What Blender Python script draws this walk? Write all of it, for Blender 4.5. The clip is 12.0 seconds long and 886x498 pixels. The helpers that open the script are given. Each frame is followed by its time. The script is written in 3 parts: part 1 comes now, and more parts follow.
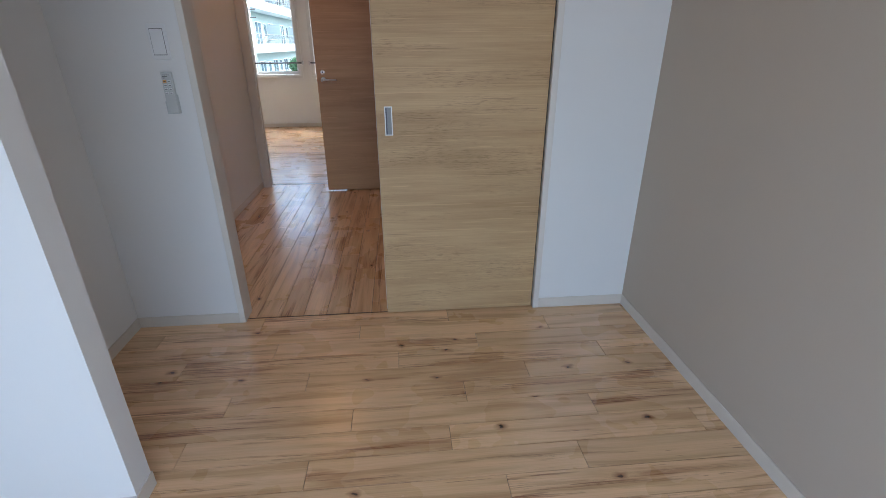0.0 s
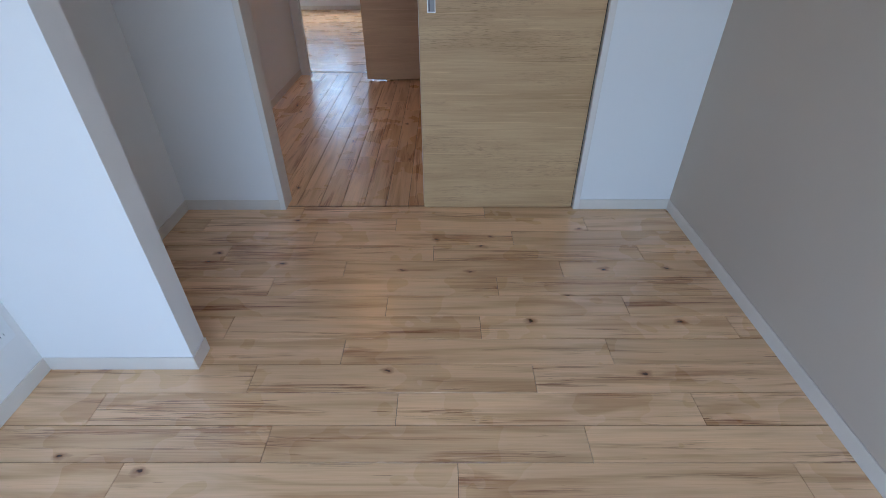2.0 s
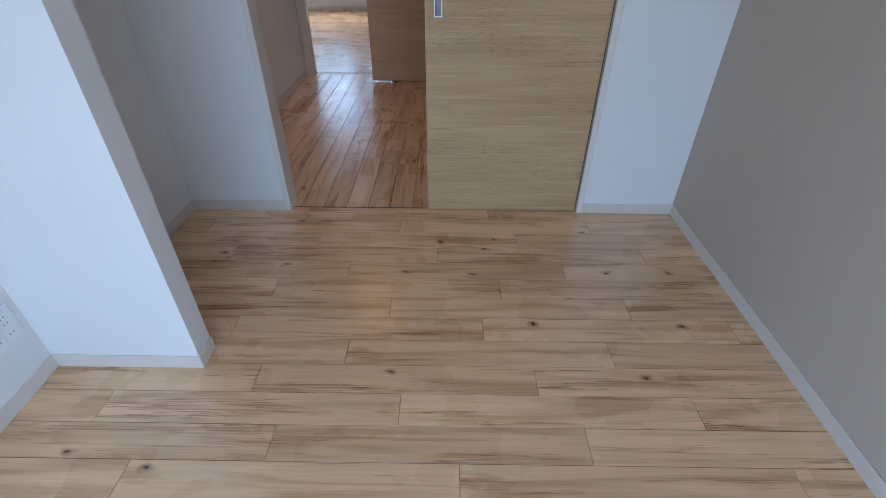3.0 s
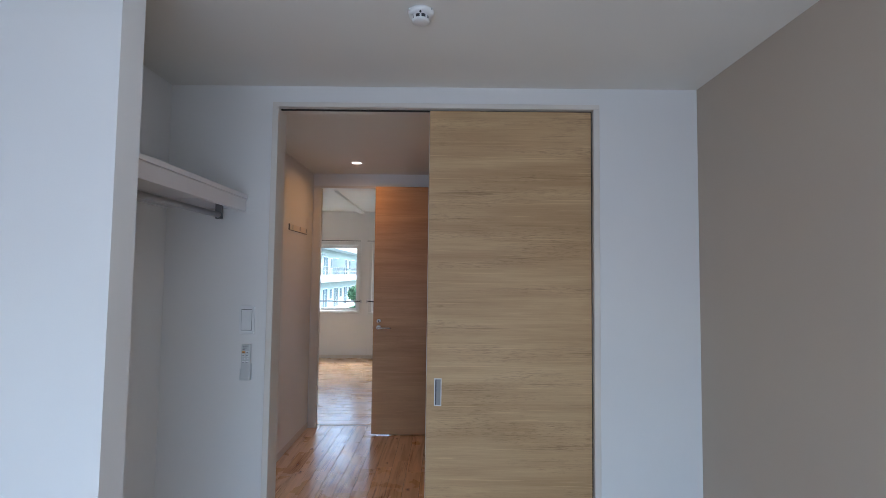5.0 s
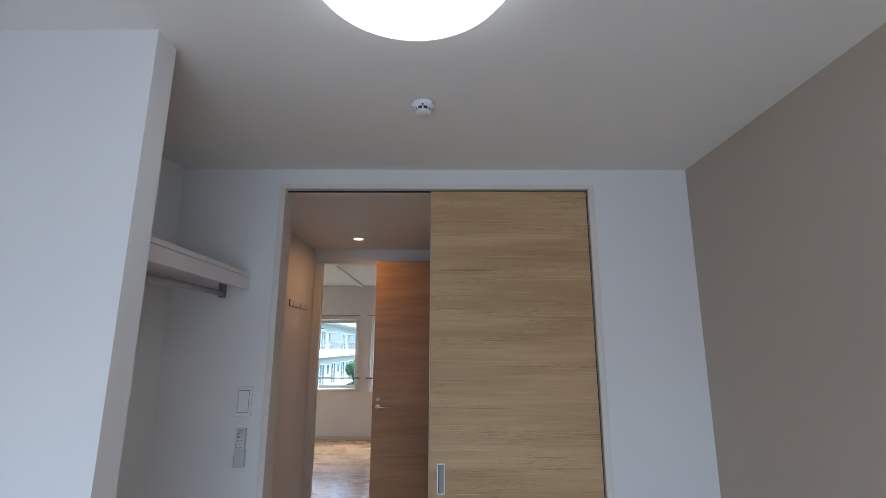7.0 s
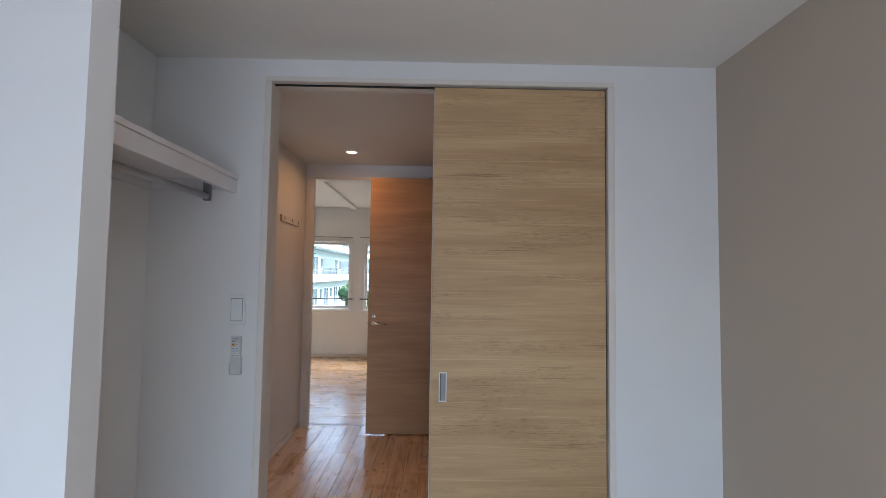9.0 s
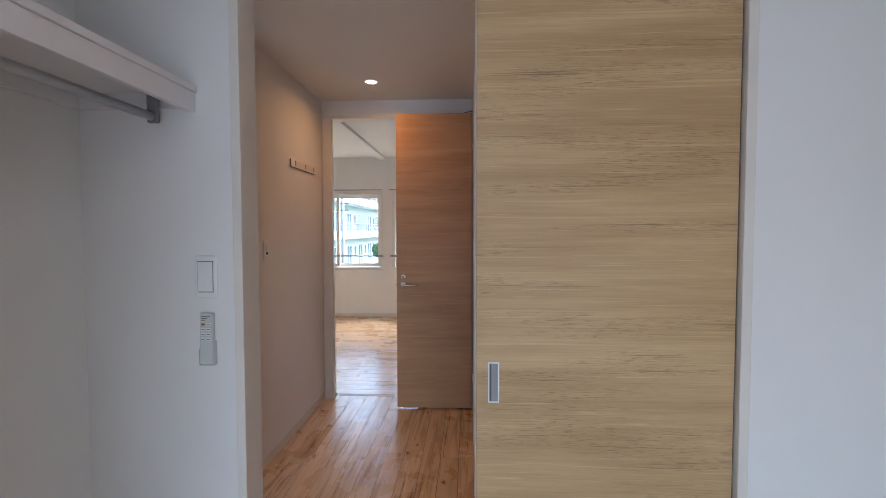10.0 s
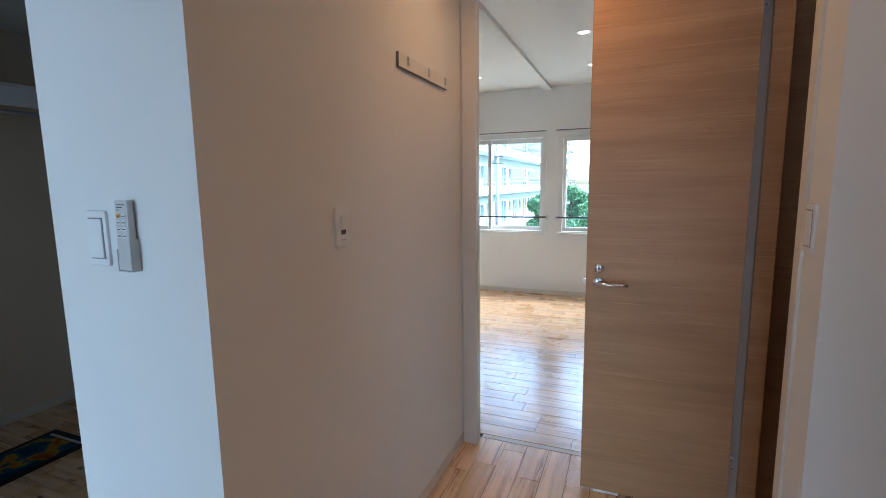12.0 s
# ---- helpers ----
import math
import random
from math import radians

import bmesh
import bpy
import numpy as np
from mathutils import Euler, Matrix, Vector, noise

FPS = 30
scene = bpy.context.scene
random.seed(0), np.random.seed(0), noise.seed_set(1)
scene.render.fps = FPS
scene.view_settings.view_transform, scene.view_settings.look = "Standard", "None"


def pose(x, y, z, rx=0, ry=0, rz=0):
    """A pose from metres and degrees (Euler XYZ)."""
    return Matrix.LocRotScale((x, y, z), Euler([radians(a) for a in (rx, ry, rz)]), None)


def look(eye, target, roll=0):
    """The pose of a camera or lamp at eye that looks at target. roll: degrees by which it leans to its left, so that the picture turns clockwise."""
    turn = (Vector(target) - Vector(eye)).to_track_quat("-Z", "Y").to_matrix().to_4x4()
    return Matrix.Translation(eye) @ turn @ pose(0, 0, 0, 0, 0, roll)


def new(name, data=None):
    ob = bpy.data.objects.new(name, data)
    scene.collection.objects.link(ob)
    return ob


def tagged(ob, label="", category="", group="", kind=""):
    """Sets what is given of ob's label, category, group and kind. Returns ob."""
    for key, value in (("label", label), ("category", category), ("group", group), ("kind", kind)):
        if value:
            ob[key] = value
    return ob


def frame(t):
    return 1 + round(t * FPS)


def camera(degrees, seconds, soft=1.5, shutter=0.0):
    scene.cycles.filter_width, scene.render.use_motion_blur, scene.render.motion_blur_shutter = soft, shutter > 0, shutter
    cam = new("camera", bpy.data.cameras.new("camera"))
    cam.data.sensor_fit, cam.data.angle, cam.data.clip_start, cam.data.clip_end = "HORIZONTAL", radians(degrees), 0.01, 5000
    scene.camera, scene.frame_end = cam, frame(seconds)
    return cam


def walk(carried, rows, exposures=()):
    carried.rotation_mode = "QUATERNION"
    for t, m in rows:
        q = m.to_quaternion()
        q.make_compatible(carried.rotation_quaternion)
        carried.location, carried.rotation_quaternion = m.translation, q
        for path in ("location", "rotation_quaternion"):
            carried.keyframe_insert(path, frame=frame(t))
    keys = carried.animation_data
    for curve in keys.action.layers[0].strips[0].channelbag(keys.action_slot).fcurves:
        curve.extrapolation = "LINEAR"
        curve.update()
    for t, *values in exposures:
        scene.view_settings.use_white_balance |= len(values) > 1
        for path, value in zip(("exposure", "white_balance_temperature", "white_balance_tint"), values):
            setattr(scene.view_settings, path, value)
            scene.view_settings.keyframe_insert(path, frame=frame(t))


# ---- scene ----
cam = camera(87.0, 12.0, soft=0.5)
GAIN = 0.45
EXPOSURES = [(0.0, 2.43, 5930, 17), (1.0, 2.40, 5720, 16), (2.5, 2.41, 5500, 16), (4.5, 2.37, 5600, 16), (5.5, 2.45, 5850, 16), (6.5, 2.30, 5900, 17), (8.5, 2.23, 5950, 17),
             (9.0, 2.45, 6080, 18), (9.5, 2.60, 6080, 17), (10.0, 2.74, 6050, 19), (11.0, 2.71, 5720, 15), (11.5, 2.83, 5620, 13), (12.0, 2.98, 5350, 9)]
PATH = [
    (0, (0.348, 0.084, 1.266), (0.513, 1.907, 0.46), -0.2),
    (0.5, (0.353, 0.095, 1.238), (0.425, 1.845, 0.273), -0.0),
    (1, (0.353, 0.1, 1.224), (0.379, 1.794, 0.16), -0.2),
    (1.5, (0.351, 0.103, 1.222), (0.355, 1.753, 0.093), -0.3),
    (2, (0.353, 0.101, 1.22), (0.347, 1.725, 0.053), -0.2),
    (2.5, (0.354, 0.102, 1.22), (0.34, 1.711, 0.032), -0.1),
    (2.7, (0.352, 0.099, 1.223), (0.338, 1.706, 0.032), 0.1),
    (4.3, (0.332, 0.062, 1.393), (0.306, 2.009, 0.934), 0.7),
    (4.5, (0.332, 0.052, 1.428), (0.305, 2.034, 1.165), 0.7),
    (5, (0.33, 0.025, 1.494), (0.319, 2.022, 1.599), 0.7),
    (5.5, (0.33, 0.007, 1.509), (0.33, 1.987, 1.789), 0.6),
    (6, (0.33, 0.004, 1.51), (0.327, 1.971, 1.871), 0.4),
    (6.5, (0.326, 0.003, 1.512), (0.315, 1.96, 1.924), 0.2),
    (8.3, (0.282, 0.04, 1.495), (0.286, 2.005, 1.863), 0.6),
    (8.5, (0.272, 0.052, 1.486), (0.284, 2.03, 1.785), 0.9),
    (9, (0.266, 0.163, 1.435), (0.296, 2.16, 1.543), 0.8),
    (9.5, (0.296, 0.458, 1.427), (0.298, 2.458, 1.423), 0.2),
    (10, (0.229, 0.78, 1.416), (0.118, 2.775, 1.332), -0.1),
    (10.5, (0.132, 1.145, 1.422), (-0.052, 3.132, 1.279), -0.6),
    (11, (0.095, 1.548, 1.414), (-0.154, 3.523, 1.224), -0.8),
    (11.5, (-0.1, 1.963, 1.426), (-0.498, 3.907, 1.178), -0.5),
    (11.6, (-0.11, 2.02, 1.423), (-0.562, 3.952, 1.172), -0.7),
    (12, (-0.165, 2.3, 1.413), (-0.906, 4.138, 1.14), -0.8),
]
walk(cam, [(t, look(eye, target, roll)) for t, eye, target, roll in PATH],
     exposures=[(t, e + GAIN, k, g) for t, e, k, g in EXPOSURES])

# ---- world, sun, large lights ----
SUN_EL, SUN_ROT = radians(50), radians(60)
world = bpy.data.worlds.new("world")
scene.world = world
world.use_nodes = True
wn = world.node_tree
sky = wn.nodes.new("ShaderNodeTexSky")
sky.sky_type, sky.sun_disc, sky.sun_elevation, sky.sun_rotation = "NISHITA", False, SUN_EL, SUN_ROT
sky.dust_density = 4.0
wn.nodes["Background"].inputs["Strength"].default_value = 0.15
wn.links.new(sky.outputs[0], wn.nodes["Background"].inputs["Color"])

sun_data = bpy.data.lights.new("sun", "SUN")
sun_data.energy, sun_data.angle, sun_data.color = 1.0, radians(60), (0.90, 0.97, 1.0)
sun = new("sun", sun_data)
sun_dir = Vector((math.sin(SUN_ROT) * math.cos(SUN_EL), math.cos(SUN_ROT) * math.cos(SUN_EL), math.sin(SUN_EL)))
sun.matrix_world = look(sun_dir * 40, (0, 0, 0))


def area(name, m, w, h, watts, colour):
    d = bpy.data.lights.new(name, "AREA")
    d.shape, d.size, d.size_y, d.energy, d.color = "RECTANGLE", w, h, watts, colour
    ob = new(name, d)
    ob.matrix_world = m
    return ob


DAY = (0.67, 0.82, 1.0)
area("window_light_bedroom", look((0.22, -1.06, 0.92), (0.22, 0, 0.92)), 1.75, 1.6, 2.6, DAY)
area("window_light_second_room", look((-2.0, -0.36, 1.15), (-2.0, 2, 1.15)), 1.3, 1.9, 2.9, (0.58, 0.78, 1.0))


# ---- materials ----
def nodes(name, rough=0.5, metallic=0.0, colour=(0.8, 0.8, 0.8), spec=0.5):
    m = bpy.data.materials.new(name)
    m.use_nodes = True
    n = m.node_tree.nodes
    b = n["Principled BSDF"]
    b.inputs["Base Color"].default_value = (*colour, 1)
    b.inputs["Roughness"].default_value = rough
    b.inputs["Metallic"].default_value = metallic
    b.inputs["Specular IOR Level"].default_value = spec
    return m, m.node_tree, b


def add(tree, kind, **values):
    n = tree.nodes.new(kind)
    for k, v in values.items():
        n.inputs[k.replace("_", " ")].default_value = v
    return n


def coords(tree, scale, offset_random=False):
    tc = tree.nodes.new("ShaderNodeTexCoord")
    src = tc.outputs["Object"]
    if offset_random:
        info = tree.nodes.new("ShaderNodeObjectInfo")
        mul = tree.nodes.new("ShaderNodeVectorMath")
        mul.operation = "MULTIPLY"
        mul.inputs[1].default_value = (37.0, 23.0, 11.0)
        tree.links.new(info.outputs["Random"], mul.inputs[0])
        plus = tree.nodes.new("ShaderNodeVectorMath")
        tree.links.new(src, plus.inputs[0])
        tree.links.new(mul.outputs[0], plus.inputs[1])
        src = plus.outputs[0]
    mp = tree.nodes.new("ShaderNodeMapping")
    mp.inputs["Scale"].default_value = scale
    tree.links.new(src, mp.inputs["Vector"])
    return mp.outputs[0]


def noise_tex(tree, vec, scale, detail=4, rough=0.55, distortion=0.0):
    n = add(tree, "ShaderNodeTexNoise", Scale=scale, Detail=detail, Roughness=rough, Distortion=distortion)
    tree.links.new(vec, n.inputs["Vector"])
    return n.outputs["Fac"]


def ramp(tree, fac, stops):
    r = tree.nodes.new("ShaderNodeValToRGB")
    e = r.color_ramp.elements
    while len(e) < len(stops):
        e.new(0.5)
    for el, (p, c) in zip(e, stops):
        el.position, el.color = p, (*c, 1) if len(c) == 3 else c
    tree.links.new(fac, r.inputs[0])
    return r.outputs[0]


def mix(tree, fac, a, b, blend="MIX"):
    m = tree.nodes.new("ShaderNodeMix")
    m.data_type, m.blend_type = "RGBA", blend
    for sock, v in ((m.inputs[0], fac), (m.inputs[6], a), (m.inputs[7], b)):
        if isinstance(v, bpy.types.NodeSocket):
            tree.links.new(v, sock)
        else:
            sock.default_value = v if isinstance(v, (int, float)) else (*v, 1)
    return m.outputs[2]


def bump(tree, b, height, strength, dist):
    n = add(tree, "ShaderNodeBump", Strength=strength, Distance=dist)
    tree.links.new(height, n.inputs["Height"])
    tree.links.new(n.outputs[0], b.inputs["Normal"])


def wallpaper(name, colour, vary=0.04):
    m, t, b = nodes(name, 0.75, spec=0.25)
    v = coords(t, (1, 1, 1))
    big = noise_tex(t, v, 1.3, 3)
    c = ramp(t, big, [(0.3, tuple(k * (1 - vary) for k in colour)), (0.7, colour)])
    t.links.new(c, b.inputs["Base Color"])
    fine = noise_tex(t, v, 260, 3, 0.7)
    bump(t, b, fine, 0.25, 0.0012)
    return m


def plain(name, colour, rough=0.45, metallic=0.0, grain=120, strength=0.06, spec=0.5):
    m, t, b = nodes(name, rough, metallic, colour, spec)
    v = coords(t, (1, 1, 1))
    n = noise_tex(t, v, grain, 3)
    c = ramp(t, noise_tex(t, v, 6, 3), [(0.3, tuple(k * 0.94 for k in colour)), (0.7, colour)])
    t.links.new(c, b.inputs["Base Color"])
    bump(t, b, n, strength, 0.001)
    return m


def plank_material(name, light, mid, streak, knot):
    """Printed vinyl wood plank, grain along local x."""
    m, t, b = nodes(name, 0.24, spec=0.5)
    b.inputs["Coat Weight"].default_value = 0.9
    b.inputs["Coat Roughness"].default_value = 0.24
    v = coords(t, (1, 1, 1), True)
    lo = coords(t, (0.9, 11, 1), True)
    fi = coords(t, (5, 260, 1), True)

    def islands(scale, noise_scale, lo_, hi_, amount, detail=3.0, distortion=0.5):
        k = coords(t, scale, True)
        return ramp(t, noise_tex(t, k, noise_scale, detail, 0.55, distortion), [(lo_, (0, 0, 0)), (hi_, (amount, amount, amount))])

    # slow tan bands along the plank, pale between them
    body = ramp(t, noise_tex(t, lo, 1.7, 3, 0.5, 0.8), [(0.36, mid), (0.50, light), (0.66, tuple(k * 1.10 for k in light))])
    fine = ramp(t, noise_tex(t, fi, 1.0, 3, 0.6), [(0.35, (0.92, 0.89, 0.85)), (0.60, (1, 1, 1))])
    body = mix(t, 1.0, body, fine, "MULTIPLY")
    # where heartwood runs: one long stripe of the plank carries most of the figure
    heart = ramp(t, noise_tex(t, coords(t, (0.7, 9, 1), True), 1.8, 2, 0.5, 0.7), [(0.535, (0.05, 0.05, 0.05)), (0.63, (1, 1, 1))])
    red = islands((2.2, 40, 1), 1.3, 0.47, 0.62, 0.70, 4.0, 0.9)
    body = mix(t, mix(t, 1.0, red, heart, "MULTIPLY"), body, (0.42, 0.172, 0.064))
    # dark grain lines of several lengths
    longl = islands((1.8, 130, 1), 1.2, 0.565, 0.60, 0.72, 3.0, 1.2)
    body = mix(t, mix(t, 1.0, longl, heart, "MULTIPLY"), body, streak)
    short = islands((6.5, 190, 1), 1.1, 0.60, 0.64, 0.65, 3.0, 0.8)
    body = mix(t, mix(t, 1.0, short, heart, "MULTIPLY"), body, streak)
    stray = islands((3.2, 95, 1), 1.3, 0.695, 0.72, 0.60, 3.0, 0.6)
    body = mix(t, stray, body, tuple(k * 1.2 for k in streak))
    # knots with a reddish smear
    kv = coords(t, (3.6, 6.5, 1), True)
    wn_ = add(t, "ShaderNodeTexNoise", Scale=5.0, Detail=4.0)
    t.links.new(kv, wn_.inputs["Vector"])
    sc_ = t.nodes.new("ShaderNodeVectorMath")
    sc_.operation = "SCALE"
    sc_.inputs["Scale"].default_value = 0.22
    t.links.new(wn_.outputs["Color"], sc_.inputs[0])
    wob = t.nodes.new("ShaderNodeVectorMath")
    t.links.new(kv, wob.inputs[0])
    t.links.new(sc_.outputs[0], wob.inputs[1])
    vo = t.nodes.new("ShaderNodeTexVoronoi")
    vo.voronoi_dimensions = "2D"
    vo.inputs["Scale"].default_value = 1.0
    t.links.new(wob.outputs[0], vo.inputs["Vector"])
    pick = t.nodes.new("ShaderNodeSeparateColor")
    t.links.new(vo.outputs["Color"], pick.inputs[0])
    gt = t.nodes.new("ShaderNodeMath")
    gt.operation = "GREATER_THAN"
    gt.inputs[1].default_value = 0.83
    t.links.new(pick.outputs[0], gt.inputs[0])
    halo = ramp(t, vo.outputs["Distance"], [(0.03, (0.85, 0.85, 0.85)), (0.11, (0, 0, 0))])
    core = ramp(t, vo.outputs["Distance"], [(0.022, (1, 1, 1)), (0.040, (0, 0, 0))])
    body = mix(t, mix(t, 1.0, halo, gt.outputs[0], "MULTIPLY"), body, (0.34, 0.135, 0.055))
    body = mix(t, mix(t, 1.0, core, gt.outputs[0], "MULTIPLY"), body, knot)
    info = t.nodes.new("ShaderNodeObjectInfo")
    tone = ramp(t, info.outputs["Random"], [(0.0, (0.86, 0.84, 0.81)), (1.0, (1.05, 1.04, 1.03))])
    body = mix(t, 1.0, body, tone, "MULTIPLY")
    t.links.new(body, b.inputs["Base Color"])
    rg = ramp(t, noise_tex(t, v, 3.0, 3), [(0.3, (0.24, 0.24, 0.24)), (0.7, (0.33, 0.33, 0.33))])
    t.links.new(rg, b.inputs["Roughness"])
    bump(t, b, noise_tex(t, fi, 1.0, 3, 0.6), 0.07, 0.0005)
    return m


def door_wood(name, light, mid, dark, rough=0.5, hair_amount=0.35, dash_amount=0.6):
    """Wood-print door sheet, grain along x."""
    m, t, b = nodes(name, rough, spec=0.3)
    lo = coords(t, (0.35, 1, 3.2))
    mi = coords(t, (1.1, 1, 22))
    fi = coords(t, (20, 1, 480))
    body = ramp(t, noise_tex(t, lo, 2.6, 4, 0.55, 0.35), [(0.32, mid), (0.64, light)])
    bands = ramp(t, noise_tex(t, mi, 1.3, 5, 0.6, 0.4), [(0.3, (0.88, 0.86, 0.82)), (0.65, (1, 1, 1))])
    body = mix(t, 1.0, body, bands, "MULTIPLY")
    zone = ramp(t, noise_tex(t, lo, 3.4, 2, 0.5, 0.4), [(0.46, (0.12, 0.12, 0.12)), (0.60, (1, 1, 1))])
    dash = ramp(t, noise_tex(t, fi, 1.2, 3, 0.6, 0.6), [(0.56, (0, 0, 0)), (0.62, (dash_amount, dash_amount, dash_amount))])
    body = mix(t, mix(t, 1.0, dash, zone, "MULTIPLY"), body, dark)
    longl = coords(t, (2.2, 1, 170))
    lines = ramp(t, noise_tex(t, longl, 1.2, 4, 0.6, 0.5), [(0.60, (0, 0, 0)), (0.63, (dash_amount, dash_amount, dash_amount))])
    body = mix(t, mix(t, 1.0, lines, zone, "MULTIPLY"), body, dark)
    pale = ramp(t, noise_tex(t, coords(t, (1.6, 1, 120)), 1.1, 3, 0.55, 0.8), [(0.60, (0, 0, 0)), (0.66, (0.45, 0.45, 0.45))])
    body = mix(t, pale, body, tuple(min(k * 1.18, 1.0) for k in light))
    hair = coords(t, (3.2, 1, 300))
    line = ramp(t, noise_tex(t, hair, 1.0, 3, 0.6, 0.3), [(0.40, (0.80, 0.76, 0.70)), (0.56, (1, 1, 1))])
    body = mix(t, hair_amount, body, line, "MULTIPLY")
    t.links.new(body, b.inputs["Base Color"])
    bump(t, b, noise_tex(t, fi, 1.2, 3, 0.6, 0.6), 0.12, 0.0008)
    return m


WHITE = wallpaper("white_wallpaper", (0.80, 0.785, 0.76))
BEIGE = wallpaper("beige_wallpaper", (0.525, 0.445, 0.362))
# wallpaper with the closet's warm light put into its colour
WARMWALL = wallpaper("warm_tinted_wallpaper", (0.72, 0.60, 0.46))
CEIL = wallpaper("ceiling_paper", (0.80, 0.775, 0.72))
TRIM = plain("white_trim", (0.75, 0.70, 0.63), 0.4)
BASE = plain("baseboard_vinyl", (0.70, 0.635, 0.555), 0.45)
SHELFW = plain("shelf_white", (0.76, 0.74, 0.74), 0.4)
PLASTIC = plain("white_plastic", (0.80, 0.80, 0.79), 0.3, strength=0.02)
GREYP = plain("grey_plastic", (0.55, 0.57, 0.56), 0.35, strength=0.02)
REMOTE = plain("remote_plastic", (0.60, 0.61, 0.59), 0.35, strength=0.02)
DARKP = plain("dark_plastic", (0.05, 0.05, 0.055), 0.4)
STEEL = plain("brushed_steel", (0.62, 0.62, 0.63), 0.28, 1.0)
PULLSTEEL = plain("satin_steel", (0.66, 0.65, 0.62), 0.38, 0.6)
CHROME = plain("chrome", (0.75, 0.75, 0.76), 0.14, 1.0)
DARKSTEEL = plain("dark_steel", (0.10, 0.10, 0.11), 0.4, 0.6)
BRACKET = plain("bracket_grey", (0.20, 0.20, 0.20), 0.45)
GAP = plain("dark_gap", (0.02, 0.018, 0.015), 0.8)
UNDER = plain("floor_underlay", (0.06, 0.04, 0.025), 0.8)
ORANGE = plain("orange_button", (0.85, 0.38, 0.05), 0.4)
INK = plain("dark_print", (0.07, 0.07, 0.08), 0.6)
PLANK = plank_material("plank_print", (0.84, 0.55, 0.31), (0.655, 0.39, 0.198), (0.225, 0.075, 0.025), (0.06, 0.024, 0.012))
OAK = door_wood("pale_oak_sheet", (0.62, 0.422, 0.228), (0.485, 0.312, 0.157), (0.15, 0.08, 0.035))
# oak sheet again, browner to carry the hall's warm light and shade
SHADEOAK = door_wood("warm_shade_oak_sheet", (0.56, 0.325, 0.165), (0.44, 0.24, 0.118), (0.20, 0.11, 0.055), 0.42, 0.15, 0.25)
# also the side recess backing, kept lighter to make up for missing light
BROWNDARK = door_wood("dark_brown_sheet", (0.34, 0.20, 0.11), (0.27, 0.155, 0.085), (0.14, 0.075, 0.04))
FRAMEW = plain("window_frame_white", (0.74, 0.73, 0.70), 0.35)

GLASS, gt_, gb_ = nodes("window_glass", 0.0, colour=(0.86, 1.0, 0.96))
gb_.inputs["Transmission Weight"].default_value = 1.0
gb_.inputs["IOR"].default_value = 1.02


def glow(name, colour, strength):
    m, t, b = nodes(name, 0.5, colour=(0.9, 0.9, 0.9))
    b.inputs["Emission Color"].default_value = (*colour, 1)
    b.inputs["Emission Strength"].default_value = strength
    return m


LAMPGLOW = glow("ceiling_lamp_diffuser", (0.88, 0.95, 1.0), 0.35)
WARMGLOW = glow("downlight_diffuser", (1.0, 0.80, 0.60), 0.9)


# ---- mesh helpers ----
def box(bm, x0, x1, y0, y1, z0, z1, bev=0.0, seg=1):
    vs = [bm.verts.new(p) for p in ((x0, y0, z0), (x1, y0, z0), (x1, y1, z0), (x0, y1, z0), (x0, y0, z1), (x1, y0, z1), (x1, y1, z1), (x0, y1, z1))]
    fs = [bm.faces.new([vs[i] for i in f]) for f in ((3, 2, 1, 0), (4, 5, 6, 7), (0, 1, 5, 4), (1, 2, 6, 5), (2, 3, 7, 6), (3, 0, 4, 7))]
    if bev:
        es = list({e for f in fs for e in f.edges})
        bmesh.ops.bevel(bm, geom=es, offset=bev, segments=seg, affect="EDGES", profile=0.6)
    return bm


def boxes(*specs, bev=0.0, seg=1):
    bm = bmesh.new()
    for s in specs:
        box(bm, *s, bev=bev, seg=seg)
    return bm


def lathe(profile, seg=40):
    """Solid of revolution round z from (radius, z) pairs."""
    bm = bmesh.new()
    rings = []
    for r, z in profile:
        if r < 1e-6:
            rings.append([bm.verts.new((0, 0, z))])
        else:
            rings.append([bm.verts.new((r * math.cos(2 * math.pi * i / seg), r * math.sin(2 * math.pi * i / seg), z)) for i in range(seg)])
    for a, b in zip(rings, rings[1:]):
        for i in range(seg):
            j = (i + 1) % seg
            q = [a[i % len(a)], a[j % len(a)], b[j % len(b)], b[i % len(b)]]
            q = [v for k, v in enumerate(q) if v not in q[:k]]
            if len(q) > 2:
                bm.faces.new(q)
    bmesh.ops.recalc_face_normals(bm, faces=bm.faces)
    for f in bm.faces:
        f.smooth = True
    return bm


def tube(points, r, seg=12):
    """A round bar through the given points."""
    bm = bmesh.new()
    pts = [Vector(p) for p in points]
    rings = []
    for i, p in enumerate(pts):
        d = (pts[min(i + 1, len(pts) - 1)] - pts[max(i - 1, 0)]).normalized()
        q = d.to_track_quat("Z", "Y").to_matrix()
        rings.append([bm.verts.new(p + q @ Vector((r * math.cos(2 * math.pi * k / seg), r * math.sin(2 * math.pi * k / seg), 0))) for k in range(seg)])
    for a, b in zip(rings, rings[1:]):
        for k in range(seg):
            f = bm.faces.new((a[k], a[(k + 1) % seg], b[(k + 1) % seg], b[k]))
            f.smooth = True
    bm.faces.new(rings[0][::-1])
    bm.faces.new(rings[-1])
    bmesh.ops.recalc_face_normals(bm, faces=bm.faces)
    return bm


def moved(bm, m):
    bm.transform(m)
    return bm


def link(name, bm, material):
    me = bpy.data.meshes.new(name)
    bm.to_mesh(me)
    bm.free()
    me.materials.append(material)
    return new(name, me)


